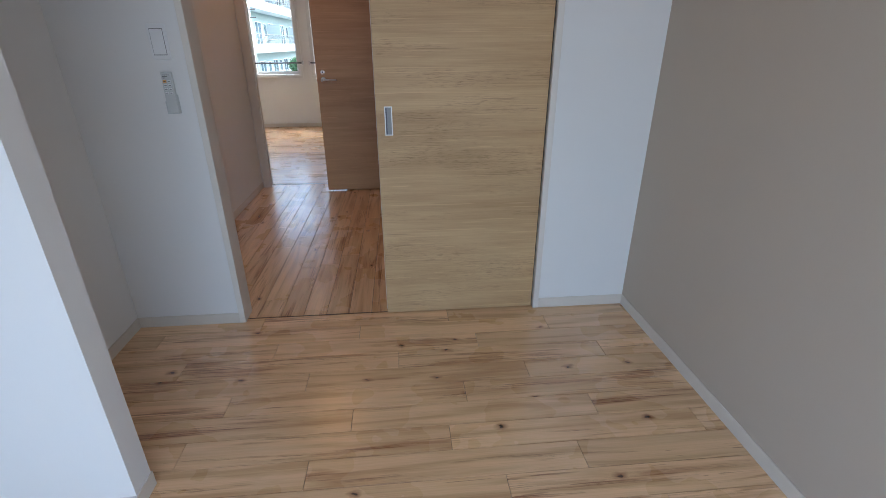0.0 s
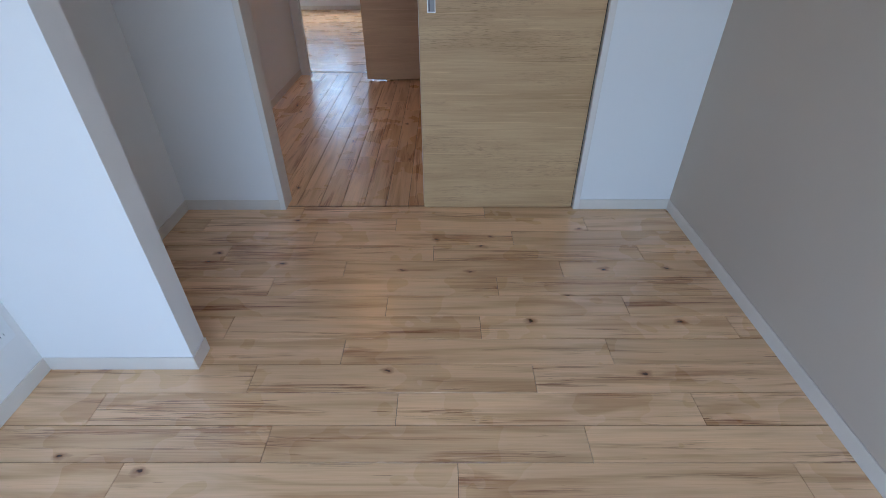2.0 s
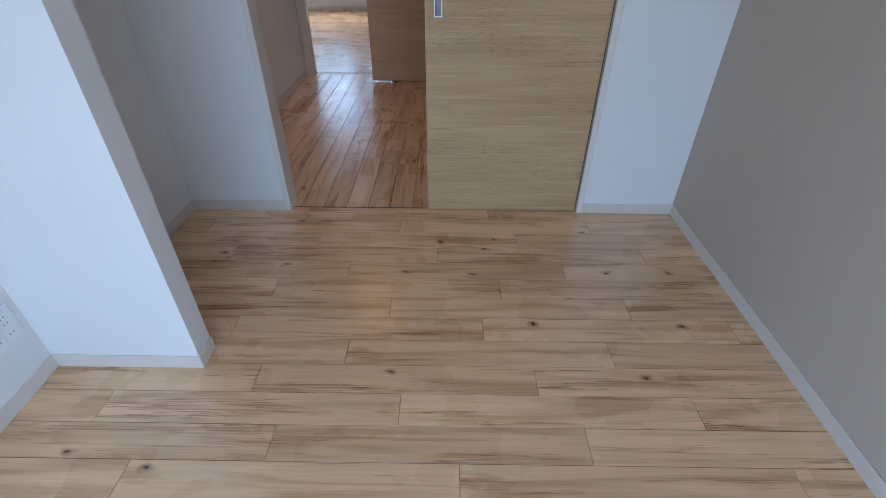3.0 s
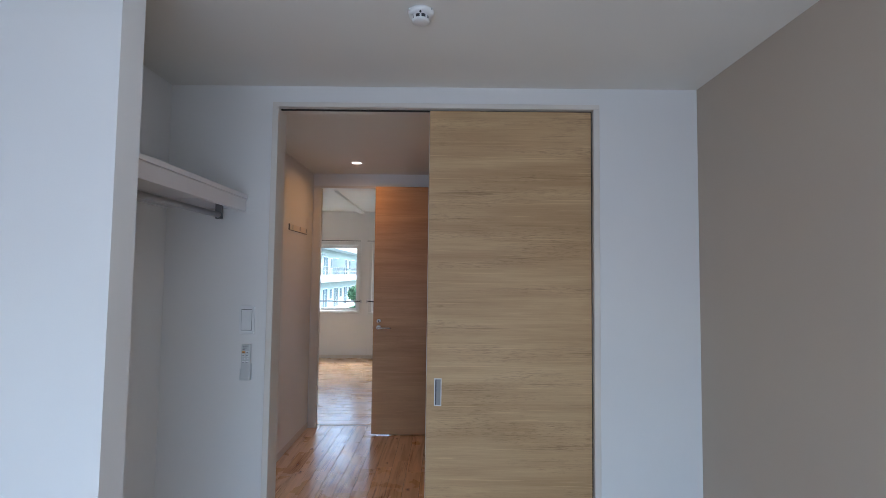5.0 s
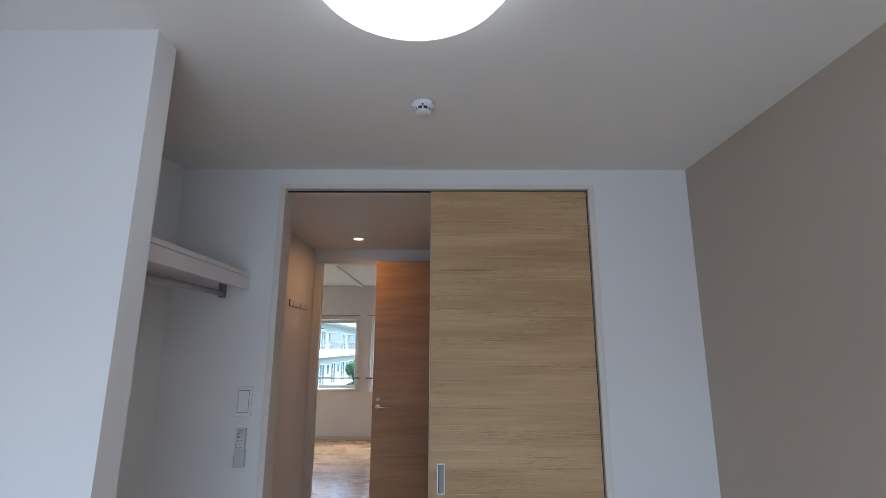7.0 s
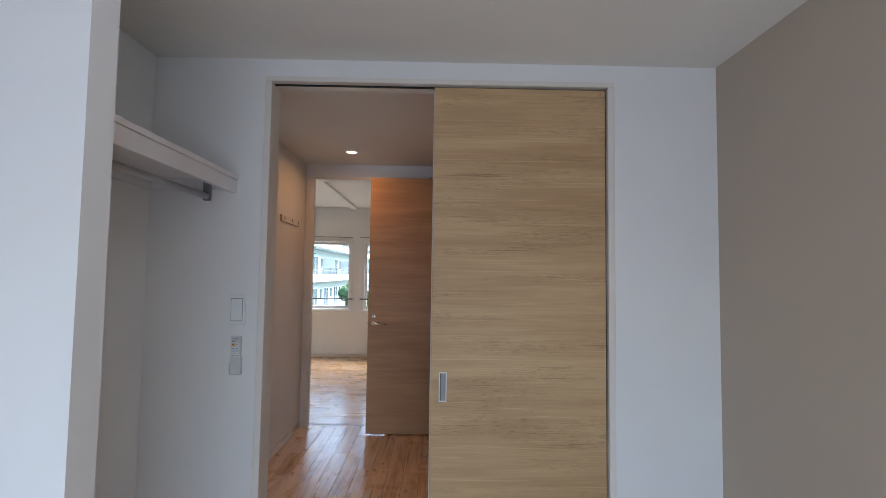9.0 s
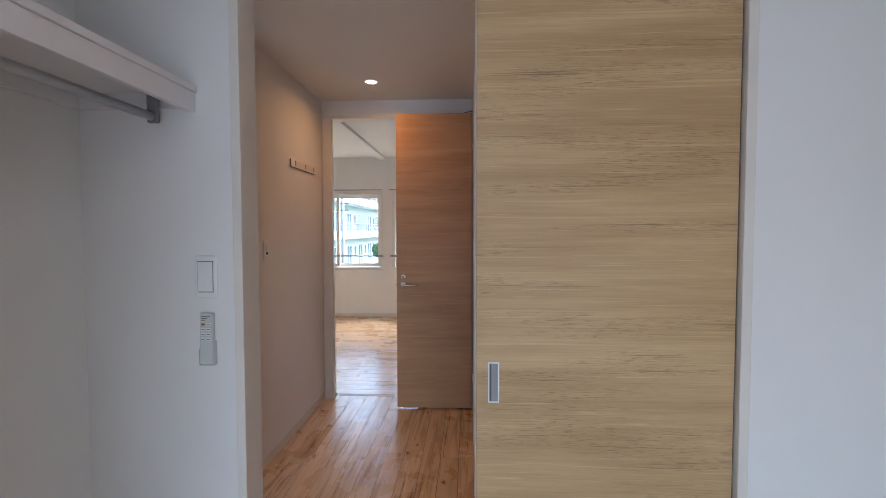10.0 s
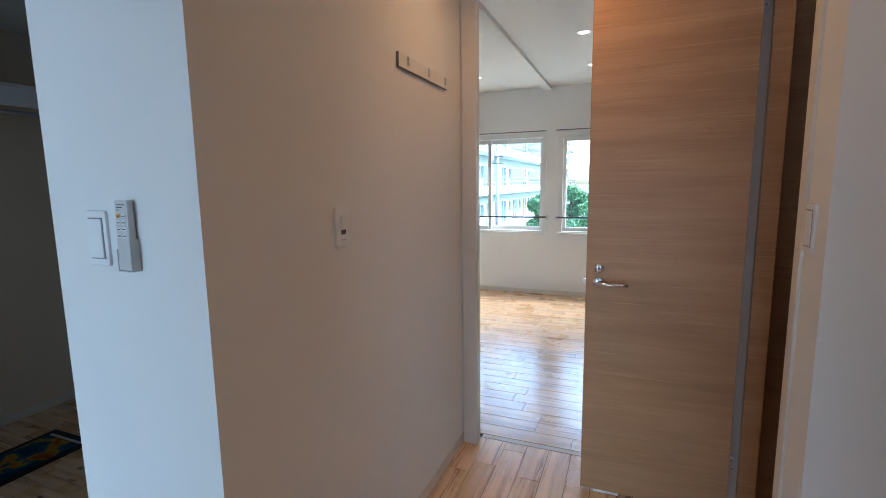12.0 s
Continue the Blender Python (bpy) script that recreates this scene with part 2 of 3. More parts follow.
def part(name, bm, material, parent, label=""):
    ob = link(name, bm, material)
    ob.parent = parent
    return tagged(ob, label)


def structure(name, bm, material, label, category):
    return tagged(link(name, bm, material), label, category, kind="structure")


def thing(name, label, category, m=None, group="", kind=""):
    ob = new(name)
    ob.empty_display_size = 0.1
    if m is not None:
        ob.matrix_world = m
    return tagged(ob, label, category, group, kind)


# ---- large structure ----
TOP = 2.66
YD = 2.145            # bedroom face of the sliding-door wall
XL, XR = -0.95, 1.480  # bedroom side walls
OPL, OPR, OPT = -0.449, 1.003, 2.256
HX = -0.98            # hall left wall
YB = 3.65             # hall wall that faces the bedroom
XB = 0.265            # its corner
Y3 = 4.59             # wall of the far room
YW = 8.24             # window wall

structure("wall_door", boxes((-1.05, OPL - 0.028, YD, 2.246, 0, TOP), (OPL - 0.028, OPR + 0.028, YD, 2.246, OPT + 0.022, TOP), (OPR + 0.028, 1.60, YD, 2.246, 0, TOP),
          (0.275, OPR + 0.028, 2.207, 2.246, 0, OPT + 0.022)), WHITE, "white papered wall round the sliding door", "wall")
structure("wall_east", boxes((XR, 1.60, -1.1, YD, 0, TOP)), BEIGE, "greyish beige papered bedroom side wall", "wall")
structure("wall_hall_east", boxes((XR, 1.60, 2.246, YB, 0, TOP)), WHITE, "white papered end wall of the hall", "wall")
structure("wall_west", boxes((-1.05, XL, -1.1, YD, 0, TOP)), WHITE, "white papered bedroom side wall with an outlet", "wall")
structure("wall_closet_stub", boxes((XL, -0.461, 1.122, 1.207, 0, 2.36)), WHITE, "white papered stub wall beside the open closet", "wall")
structure("wall_south", boxes((-1.05, -0.70, -1.22, -1.1, 0, TOP), (1.14, 1.60, -1.22, -1.1, 0, TOP), (-0.70, 1.14, -1.22, -1.1, 1.80, TOP)), WHITE, "white papered outer wall with a balcony window", "wall")
structure("wall_hall_west", boxes((-1.47, HX, 3.0, Y3, 0, TOP)), WHITE, "white papered hall wall block with switches", "wall")
structure("wall_hall_north", boxes((XB, 1.60, YB, 3.75, 0, TOP)), WHITE, "white papered hall wall facing the bedroom", "wall")
structure("wall_toilet", boxes((XB, 0.312, 3.75, 3.83, 0, TOP), (XB, 0.312, 3.83, 4.42, 2.355, TOP), (XB, 0.312, 4.46, Y3, 0, TOP)), WHITE, "white papered wall with a narrow doorway", "wall")
# added brown backing stands for the shaded recess beyond the doorway
structure("wall_side_dark_backing", boxes((0.36, 1.60, 4.50, 4.59, 0, 2.40), (1.50, 1.60, 3.76, 4.50, 0, 2.40)), BROWNDARK, "added dark brown backing for the dim recess of the side doorway", "wall")
structure("wall_far_room", boxes((-3.65, -0.975, Y3, 4.70, 0, TOP), (-0.12, 1.60, Y3, 4.70, 0, TOP), (-0.975, -0.12, Y3, 4.70, 2.345, TOP)), WHITE, "white papered wall with the doorway to the far room", "wall")
structure("wall_far_west", boxes((-3.05, -2.95, 4.70, YW, 0, TOP)), WHITE, "white papered side wall of the far room", "wall")
structure("wall_far_east", boxes((1.50, 1.60, 4.70, YW, 0, TOP)), WHITE, "white papered side wall of the far room", "wall")
W1 = (-2.64, -1.158)
W2 = (-1.006, 0.51)
WZ = (0.772, 2.03)
structure("wall_window", boxes((-3.05, W1[0], YW, 8.40, 0, TOP), (W1[1], W2[0], YW, 8.40, 0, TOP), (W2[1], 1.60, YW, 8.40, 0, TOP),
          *[(w[0], w[1], YW, 8.40, 0, WZ[0]) for w in (W1, W2)], *[(w[0], w[1], YW, 8.40, WZ[1], TOP) for w in (W1, W2)]), WHITE, "white papered outer wall with two sliding windows", "wall")
# wall tint stands in for warm light in the dim closet
structure("wall_second_west", boxes((-3.77, -3.65, -0.5, 4.7, 0, TOP)), WARMWALL, "papered second room side wall, tinted for warm light", "wall")
structure("wall_second_south", boxes((-3.65, -2.7, -0.5, -0.4, 0, TOP), (-1.3, -1.05, -0.5, -0.4, 0, TOP), (-2.7, -1.3, -0.5, -0.4, 2.05, TOP)), WHITE, "white papered outer wall of the second room", "wall")
# unseen wall, added to block the second room's window light from the closet
structure("wall_second_light_block", boxes((-3.65, -2.2, 2.86, 2.96, 0, TOP)), WHITE, "unseen wall added to keep window light off the closet", "wall")

structure("ceiling", boxes((XL - 0.03, XR + 0.03, -1.13, YD + 0.03, 2.354, 2.60)), CEIL, "white papered bedroom ceiling", "ceiling")
structure("ceiling_hall", boxes((-1.02, 1.51, 2.20, Y3 + 0.02, 2.465, 2.60)), CEIL, "white papered hall ceiling", "ceiling")
structure("ceiling_far_room", boxes((-2.98, 1.53, 4.67, YW + 0.03, 2.57, 2.63)), CEIL, "white papered far room ceiling", "ceiling")
structure("ceiling_second_room", boxes((-3.68, -1.03, -0.43, Y3 + 0.03, 2.354, 2.60)), CEIL, "white papered ceiling of the second room", "ceiling")
structure("roof_slab", boxes((-3.8, 1.7, -1.3, 8.5, TOP + 0.002, 2.9)), plain("concrete", (0.42, 0.41, 0.39), 0.85), "concrete slab above the flat", "roof")
structure("ceiling_beam", boxes((-1.21, -1.11, 4.70, YW, 2.535, 2.575)), CEIL, "shallow white beam under the far ceiling", "beam")

structure("floor_slab", boxes((-3.8, 1.7, -1.3, 8.5, -0.30, -0.006)), UNDER, "subfloor under the vinyl planks", "floor")


# baseboards
def baseboard(x0, y0, x1, y1, nx, ny, t=0.004, h=0.056):
    """A vinyl strip along a wall from (x0, y0) to (x1, y1); (nx, ny) points into the room."""
    bm = boxes((min(x0, x1, x0 + nx * t, x1 + nx * t), max(x0, x1, x0 + nx * t, x1 + nx * t),
                min(y0, y1, y0 + ny * t, y1 + ny * t), max(y0, y1, y0 + ny * t, y1 + ny * t), 0.0005, h), bev=0.0016, seg=2)
    structure("baseboard", bm, BASE, "off-white vinyl baseboard along the wall", "baseboard")


for seg in ((XL, YD, OPL - 0.028, YD, 0, -1), (OPR + 0.028, YD, XR, YD, 0, -1), (XR, -1.1, XR, YD - 0.005, -1, 0), (XL, -1.1, XL, 1.122, 1, 0), (XL, 1.207, XL, YD - 0.005, 1, 0),
            (XL + 0.005, 1.122, -0.461, 1.122, 0, -1), (-0.461, 1.118, -0.461, 1.211, 1, 0), (XL + 0.005, 1.207, -0.461, 1.207, 0, 1),
            (HX, 3.0, HX, Y3, 1, 0), (XB, YB, XR, YB, 0, -1), (XB, YB - 0.004, XB, 3.791, -1, 0), (-1.47, 3.0, HX, 3.0, 0, -1),
            (-2.95, YW, 1.5, YW, 0, -1), (-3.65, 2.96, -3.65, Y3, 1, 0)):
    baseboard(*seg)

# casing of the bedroom doorway
casing = thing("door_frame", "thin white casing round the sliding doorway", "door frame", kind="structure")
part("jamb", boxes((OPL - 0.028, OPL, YD - 0.004, 2.252, 0, OPT), bev=0.0015), TRIM, casing)
part("jamb", boxes((OPR, OPR + 0.028, YD - 0.004, 2.206, 0, OPT), bev=0.0015), TRIM, casing)
part("head", boxes((OPL - 0.028, OPR + 0.028, YD - 0.004, 2.252, OPT, OPT + 0.022), bev=0.0015), TRIM, casing)
part("end_post", boxes((0.247, 0.275, 2.205, 2.254, 0, OPT), bev=0.0015), TRIM, casing)
part("track", boxes((OPL, OPR, 2.172, 2.184, OPT - 0.006, OPT - 0.001)), GAP, casing, "dark recessed sliding track")
part("rebate", boxes((OPR - 0.006, OPR - 0.0005, 2.168, 2.2065, 0.001, OPT - 0.001)), GAP, casing, "dark rebate behind the leaf")
part("floor_guide", boxes((OPL, OPR, 2.175, 2.179, 0.0003, 0.0012)), GAP, casing)

# casing of the far doorway
casing = thing("door_frame", "white casing of the doorway to the far room", "door frame", kind="structure")
part("jamb", boxes((-0.972, -0.897, Y3 - 0.012, 4.635, 0, 2.32), bev=0.002), TRIM, casing)
part("jamb", boxes((-0.185, -0.122, Y3 - 0.012, 4.712, 0, 2.32), bev=0.002), TRIM, casing)
part("head", boxes((-0.972, -0.122, Y3 - 0.012, 4.712, 2.32, 2.345), bev=0.002), TRIM, casing)
part("threshold", boxes((-0.897, -0.185, 4.664, 4.698, -0.005, 0.0004)), BASE, casing)

# casing of the narrow doorway
casing = thing("door_frame", "white casing of the narrow side doorway", "door frame", kind="structure")
part("jamb", boxes((XB - 0.008, 0.320, 3.792, 3.845, 0, 2.32), bev=0.002), TRIM, casing)
# hinge jamb: its shade is painted in as a greyish brown
part("jamb", boxes((0.256, 0.290, 4.425, 4.47, 0, 2.32), bev=0.002), plain("shaded_jamb", (0.46, 0.38, 0.32), 0.5), casing, "hinge jamb coloured greyish brown for shade")
part("jamb_stop", boxes((0.290, 0.357, 4.415, 4.47, 0, 2.32), bev=0.002), SHADEOAK, casing)
part("head", boxes((XB - 0.008, 0.320, 3.792, 4.47, 2.32, 2.355), bev=0.002), TRIM, casing)

# ---- bedroom ----
door = thing("sliding_door", "pale oak sliding door with a steel recessed pull, half open", "door", pose(0.251, 2.160, 0))
DW, DH, DT = 0.746, 2.249, 0.034
part("leaf", boxes((0, DW, 0, DT, 0.004, DH), bev=0.0012), OAK, door)
pull = part("pull", boxes((0.035, 0.039, -0.0025, 0.006, 0.899, 1.021), (0.064, 0.068, -0.0025, 0.006, 0.899, 1.021), (0.039, 0.064, -0.0025, 0.006, 0.899, 0.903), (0.039, 0.064, -0.0025, 0.006, 1.017, 1.021), bev=0.0007), PULLSTEEL, door, "brushed steel pull frame")
part("pull_recess", boxes((0.039, 0.064, -0.0008, 0.0005, 0.903, 1.017)), plain("pull_grey", (0.27, 0.265, 0.255), 0.45), pull, "grey recess of the pull")
part("pull_recess_shade", boxes((0.0395, 0.045, -0.0014, -0.0006, 0.904, 1.016)), DARKSTEEL, pull)

# closet shelf, front board and hanging rod
shelf = thing("closet_shelf", "white closet shelf with a front board and rod", "shelf")
part("shelf_board", boxes((XL + 0.001, -0.578, 1.209, YD - 0.001, 1.823, 1.842), bev=0.0015), SHELFW, shelf)
part("front_board", boxes((-0.604, -0.584, 1.209, YD - 0.001, 1.766, 1.8225), bev=0.0015), SHELFW, shelf)
part("side_cleat", boxes((XL + 0.001, -0.606, YD - 0.019, YD - 0.001, 1.777, 1.8225), bev=0.001), SHELFW, shelf)
part("back_cleat", boxes((XL + 0.001, XL + 0.019, 1.209, YD - 0.020, 1.777, 1.8225), bev=0.001), SHELFW, shelf)
rod = part("rod", tube([(-0.688, 1.211, 1.744), (-0.688, 2.104, 1.744)], 0.0125, 20), plain("rod_grey", (0.50, 0.50, 0.51), 0.32, 0.35), shelf, "satin grey hanging rod")
for yy in (1.215, 2.104):
    part("rod_bracket", boxes((-0.704, -0.672, yy - 0.009, yy + 0.009, 1.726, 1.8225), bev=0.007, seg=3), BRACKET, rod, "grey metal rod bracket")


def rounded_plate(w, h, d, radius=0.008):
    """A thin plate on the local xz plane with rounded corners and a soft front edge."""
    bm = boxes((-w / 2, w / 2, -d, 0, -h / 2, h / 2))
    es = [e for e in bm.edges if abs(e.verts[0].co.y - e.verts[1].co.y) > d * 0.9]
    bmesh.ops.bevel(bm, geom=es, offset=radius, segments=5, affect="EDGES", profile=0.5)
    es = [e for e in bm.edges if e.verts[0].co.y < -d * 0.9 and e.verts[1].co.y < -d * 0.9]
    bmesh.ops.bevel(bm, geom=es, offset=d * 0.45, segments=2, affect="EDGES", profile=0.5)
    return bm


def wall_switch(m, label, rockers=1, wide=0.070, tall=0.127):
    """Japanese style plate in the local xz plane that faces -y."""
    sw = thing("light_switch", label, "switch", m)
    part("plate", rounded_plate(wide, tall, 0.0075), PLASTIC, sw)
    part("recess", boxes((-0.0245, 0.0245, -0.0079, -0.007, -0.0475, 0.0475)), BRACKET, sw, "dark gap round the rocker")
    h = 0.092 / rockers
    for k in range(rockers):
        z0 = -0.046 + k * h
        part("rocker", boxes((-0.0228, 0.0228, -0.0105, -0.0072, z0 + 0.001, z0 + h - 0.001), bev=0.0016, seg=2), PLASTIC, sw)
    return sw


def remote_control(m, label):
    """Slim remote in its wall holder, on the local xz plane, facing -y; origin at the foot."""
    r = thing("remote_control", label, "remote control", m)
    holder = bmesh.new()
    box(holder, -0.0225, 0.0225, -0.003, 0, 0, 0.072, bev=0.001)
    box(holder, -0.0225, -0.0203, -0.0225, -0.003, 0, 0.050, bev=0.0006)
    box(holder, 0.0203, 0.0225, -0.0225, -0.003, 0, 0.072, bev=0.0006)
    box(holder, -0.0203, 0.0203, -0.0225, -0.003, 0, 0.002)
    part("holder", holder, GREYP, r, "grey plastic wall holder")
    body = boxes((-0.0198, 0.0198, -0.0225, -0.0035, 0.003, 0.157))
    for v in body.verts:
        if v.co.z > 0.1 and v.co.y < -0.01:
            v.co.y += 0.004
    bmesh.ops.bevel(body, geom=list(body.edges), offset=0.0025, segments=2, affect="EDGES", profile=0.6)
    part("body", body, REMOTE, r)
    face = lambda z: -0.0225 + 0.004 * (z - 0.003) / 0.154
    for k, w in enumerate((0.026, 0.018, 0.010)):
        z = 0.1465 - k * 0.0055
        part("print_bar", boxes((-0.014, -0.014 + w, face(z) - 0.0006, face(z) + 0.001, z, z + 0.0018)), INK, r)
    for row in range(4):
        for col in range(2):
            mat = ORANGE if row == 0 and col == 0 else PLASTIC
            z = 0.119 - row * 0.0145
            x = -0.0150 + col * 0.0165
            b_ = part("button", boxes((x, x + 0.0125, face(z) - 0.0012, face(z) + 0.001, z, z + 0.009), bev=0.0006), mat, r, "orange button" if mat is ORANGE else "")
            part("print_bar", boxes((x + 0.002, x + 0.0105, face(z) - 0.0015, face(z) + 0.0008, z + 0.003, z + 0.0052)), INK, b_)
    return r


wall_switch(pose(-0.5625, YD, 1.275), "white plastic light switch with one wide rocker")
remote_control(pose(-0.557, YD, 1.009), "white ceiling-light remote in a grey wall holder")

outlet = thing("wall_outlet", "white double power outlet low on the wall", "outlet", pose(XL, 1.035, 0.246, 0, 0, 90))
part("plate", rounded_plate(0.12, 0.12, 0.007), PLASTIC, outlet)
for dx in (-0.024, 0.024):
    ins = part("socket_insert", boxes((dx - 0.0225, dx + 0.0225, -0.0085, -0.006, -0.048, 0.048), bev=0.001), PLASTIC, outlet)
    for dz in (-0.026, 0.010, 0.030):
        for sx in (-0.006, 0.006):
            part("slot", boxes((dx + sx - 0.001, dx + sx + 0.001, -0.0089, -0.0083, dz - 0.004, dz + 0.004)), INK, ins)

lamp = thing("ceiling_lamp", "round white LED ceiling lamp, switched on", "ceiling lamp", pose(0.245, 0.858, 2.354))
part("base", lathe([(0, -0.001), (0.17, -0.001), (0.17, -0.02), (0, -0.02)], 48), PLASTIC, lamp)
part("shade", lathe([(0, -0.021), (0.222, -0.021), (0.236, -0.03), (0.238, -0.042), (0.22, -0.066), (0.17, -0.082), (0.09, -0.089), (0, -0.09)], 64), LAMPGLOW, lamp, "glowing white diffuser")

sm = thing("smoke_detector", "white round smoke detector on the ceiling", "smoke detector", pose(0.240, 1.518, 2.354) @ Matrix.Scale(0.84, 4))
part("base", lathe([(0, -0.001), (0.05, -0.001), (0.051, -0.006), (0.046, -0.022), (0, -0.022)], 40), PLASTIC, sm)
part("chamber", lathe([(0, -0.022), (0.030, -0.022), (0.030, -0.036), (0, -0.036)], 32), DARKP, sm, "dark slotted chamber")
for k in range(8):
    a = k * math.pi / 4
    part("rib", moved(boxes((0.027, 0.033, -0.0035, 0.0035, -0.0365, -0.0215)), Matrix.Rotation(a, 4, "Z")), PLASTIC, sm)
part("cap", lathe([(0, -0.0365), (0.034, -0.0365), (0.034, -0.041), (0.028, -0.046), (0, -0.047)], 32), PLASTIC, sm)
for dx in (-0.043, 0.043):
    part("screw_slot", boxes((dx - 0.003, dx + 0.003, -0.0475, -0.0405, -0.0175, -0.011), bev=0.001), GREYP, sm)
part("status_light", lathe([(0, -0.028), (0.004, -0.026), (0.004, -0.02), (0, -0.02)], 12), DARKP, sm).matrix_local = pose(0.0, -0.043, 0.0)
part("pull_cord_tab", boxes((-0.040, -0.026, -0.034, -0.030, -0.028, -0.024), bev=0.001), PLASTIC, sm)

# balcony window behind the camera
bw = thing("window_3", "low white sliding balcony window", "window", kind="structure")
part("window_frame", boxes((-0.70, -0.65, -1.20, -1.12, 0.002, 1.80), (1.09, 1.14, -1.20, -1.12, 0.002, 1.80), (-0.65, 1.09, -1.20, -1.12, 0.002, 0.05), (-0.65, 1.09, -1.20, -1.12, 1.75, 1.80), (0.19, 0.25, -1.19, -1.14, 0.05, 1.75)), FRAMEW, bw)
for x0, x1 in ((-0.65, 0.19), (0.25, 1.09)):
    g = part("pane", boxes((x0, x1, -1.168, -1.162, 0.05, 1.75)), GLASS, bw)
    g.visible_shadow = False
bw = thing("window_4", "white sliding window of the second room", "window", kind="structure")
part("window_frame", boxes((-2.70, -2.65, -0.48, -0.42, 0.002, 2.05), (-1.35, -1.30, -0.48, -0.42, 0.002, 2.05), (-2.65, -1.35, -0.48, -0.42, 0.002, 0.05), (-2.65, -1.35, -0.48, -0.42, 2.0, 2.05), (-2.03, -1.97, -0.475, -0.43, 0.05, 2.0)), FRAMEW, bw)
for x0, x1 in ((-2.65, -2.03), (-1.97, -1.35)):
    g = part("pane", boxes((x0, x1, -0.455, -0.449, 0.05, 2.0)), GLASS, bw)
    g.visible_shadow = False


# ---- hall ----
def downlight(x, y, z, power=0.33):
    d = thing("downlight", "small round recessed downlight, switched on", "downlight", pose(x, y, z), "recessed downlights")
    part("ring", lathe([(0.040, -0.001), (0.052, -0.001), (0.052, -0.004), (0.046, -0.006), (0.040, -0.003)], 40), PLASTIC, d)
    part("diffuser", lathe([(0, -0.0015), (0.0405, -0.0015), (0.0405, -0.003), (0, -0.0035)], 32), WARMGLOW, d, "glowing warm diffuser")
    ld = bpy.data.lights.new("downlight_beam", "AREA")
    ld.shape, ld.size, ld.energy, ld.color = "DISK", 0.075, power, (1.0, 0.475, 0.12)
    ld.spread = radians(165)
    lo = new("downlight_beam", ld)
    lo.matrix_world = pose(x, y, z - 0.007)
    return d


downlight(-0.465, 4.11, 2.465)
downlight(0.80, 3.22, 2.465, 0.20)
for x, y in ((-0.555, 6.25), (-0.565, 7.33), (-1.778, 7.40)):
    downlight(x, y, 2.57, 0.07)

toilet_door = thing("hinged_door", "oak door coloured browner for warm shade, steel lever, standing open", "door", pose(-0.335, 4.395, 0))
LW, LH, LT = 0.588, 2.306, 0.034
# leaf colour holds the warm shade of the hall
part("leaf", boxes((0, LW, 0, LT, 0.012, LH), bev=0.0012), SHADEOAK, toilet_door)
part("edge_strip", boxes((-0.0012, 0.0005, 0.002, LT - 0.002, 0.014, LH - 0.002)), BROWNDARK, toilet_door)
lev = part("lever_rose", moved(lathe([(0, 0), (0.0235, 0), (0.0235, 0.005), (0.020, 0.008), (0, 0.008)], 32), pose(0.052, 0, 0.985, 90)), CHROME, toilet_door, "round chrome rose")
part("lever", tube([(0.052, -0.004, 0.985), (0.052, -0.040, 0.985), (0.058, -0.047, 0.985), (0.075, -0.050, 0.985), (0.172, -0.050, 0.985)], 0.0085, 14), CHROME, lev, "chrome lever handle")
lk = part("lock_rose", moved(lathe([(0, 0), (0.021, 0), (0.021, 0.005), (0.018, 0.008), (0, 0.008)], 32), pose(0.052, 0, 1.046, 90)), CHROME, toilet_door, "round chrome lock rose")
part("lock_slot", boxes((0.046, 0.058, -0.011, -0.0075, 1.040, 1.052), bev=0.002), DARKSTEEL, lk)
part("latch", boxes((-0.012, 0.001, 0.010, 0.024, 0.975, 0.995), bev=0.002), STEEL, toilet_door, "steel latch bolt")
for z in (0.25, 2.06):
    h = part("hinge", boxes((LW - 0.001, LW + 0.017, 0.004, 0.030, z - 0.032, z + 0.032), bev=0.003, seg=2), STEEL, toilet_door, "grey steel hinge")
    for dz in (-0.018, 0.018):
        part("screw", moved(lathe([(0, 0), (0.003, 0), (0.003, 0.001), (0, 0.0014)], 10), pose(LW + 0.008, 0.0038, z + dz, 90)), DARKSTEEL, h)
part("door_stay", tube([(LW - 0.06, 0.012, LH + 0.004), (LW - 0.01, 0.006, LH + 0.012), (LW + 0.012, 0.010, LH + 0.016)], 0.004, 8), DARKSTEEL, toilet_door)
part("bottom_seal", boxes((0.055, 0.165, -0.0015, 0.004, 0.0025, 0.013), bev=0.001), PLASTIC, toilet_door, "white drop seal under the leaf")

rack = thing("coat_rack", "slim white wall board with small coat hooks", "coat rack", pose(HX, 4.130, 1.846, 0, 0, 90))
part("board", boxes((-0.237, 0.237, -0.010, 0, 0, 0.050), bev=0.0012), TRIM, rack)
# dark strips stand for the board's shadow along its bottom and left end
part("shadow_line", boxes((-0.239, 0.239, -0.0115, -0.0005, -0.0034, -0.0002), bev=0.0008), BRACKET, rack, "dark strip for the shadow under the board")
part("shadow_end", boxes((-0.2405, -0.2375, -0.0110, -0.0005, 0, 0.050), bev=0.001), BRACKET, rack, "dark strip for the shadow at the board's end")
for x in (-0.165, 0.03, 0.215):
    part("hook", boxes((x - 0.003, x + 0.003, -0.017, -0.0095, 0.012, 0.046), bev=0.001), STEEL, rack, "small metal hook")

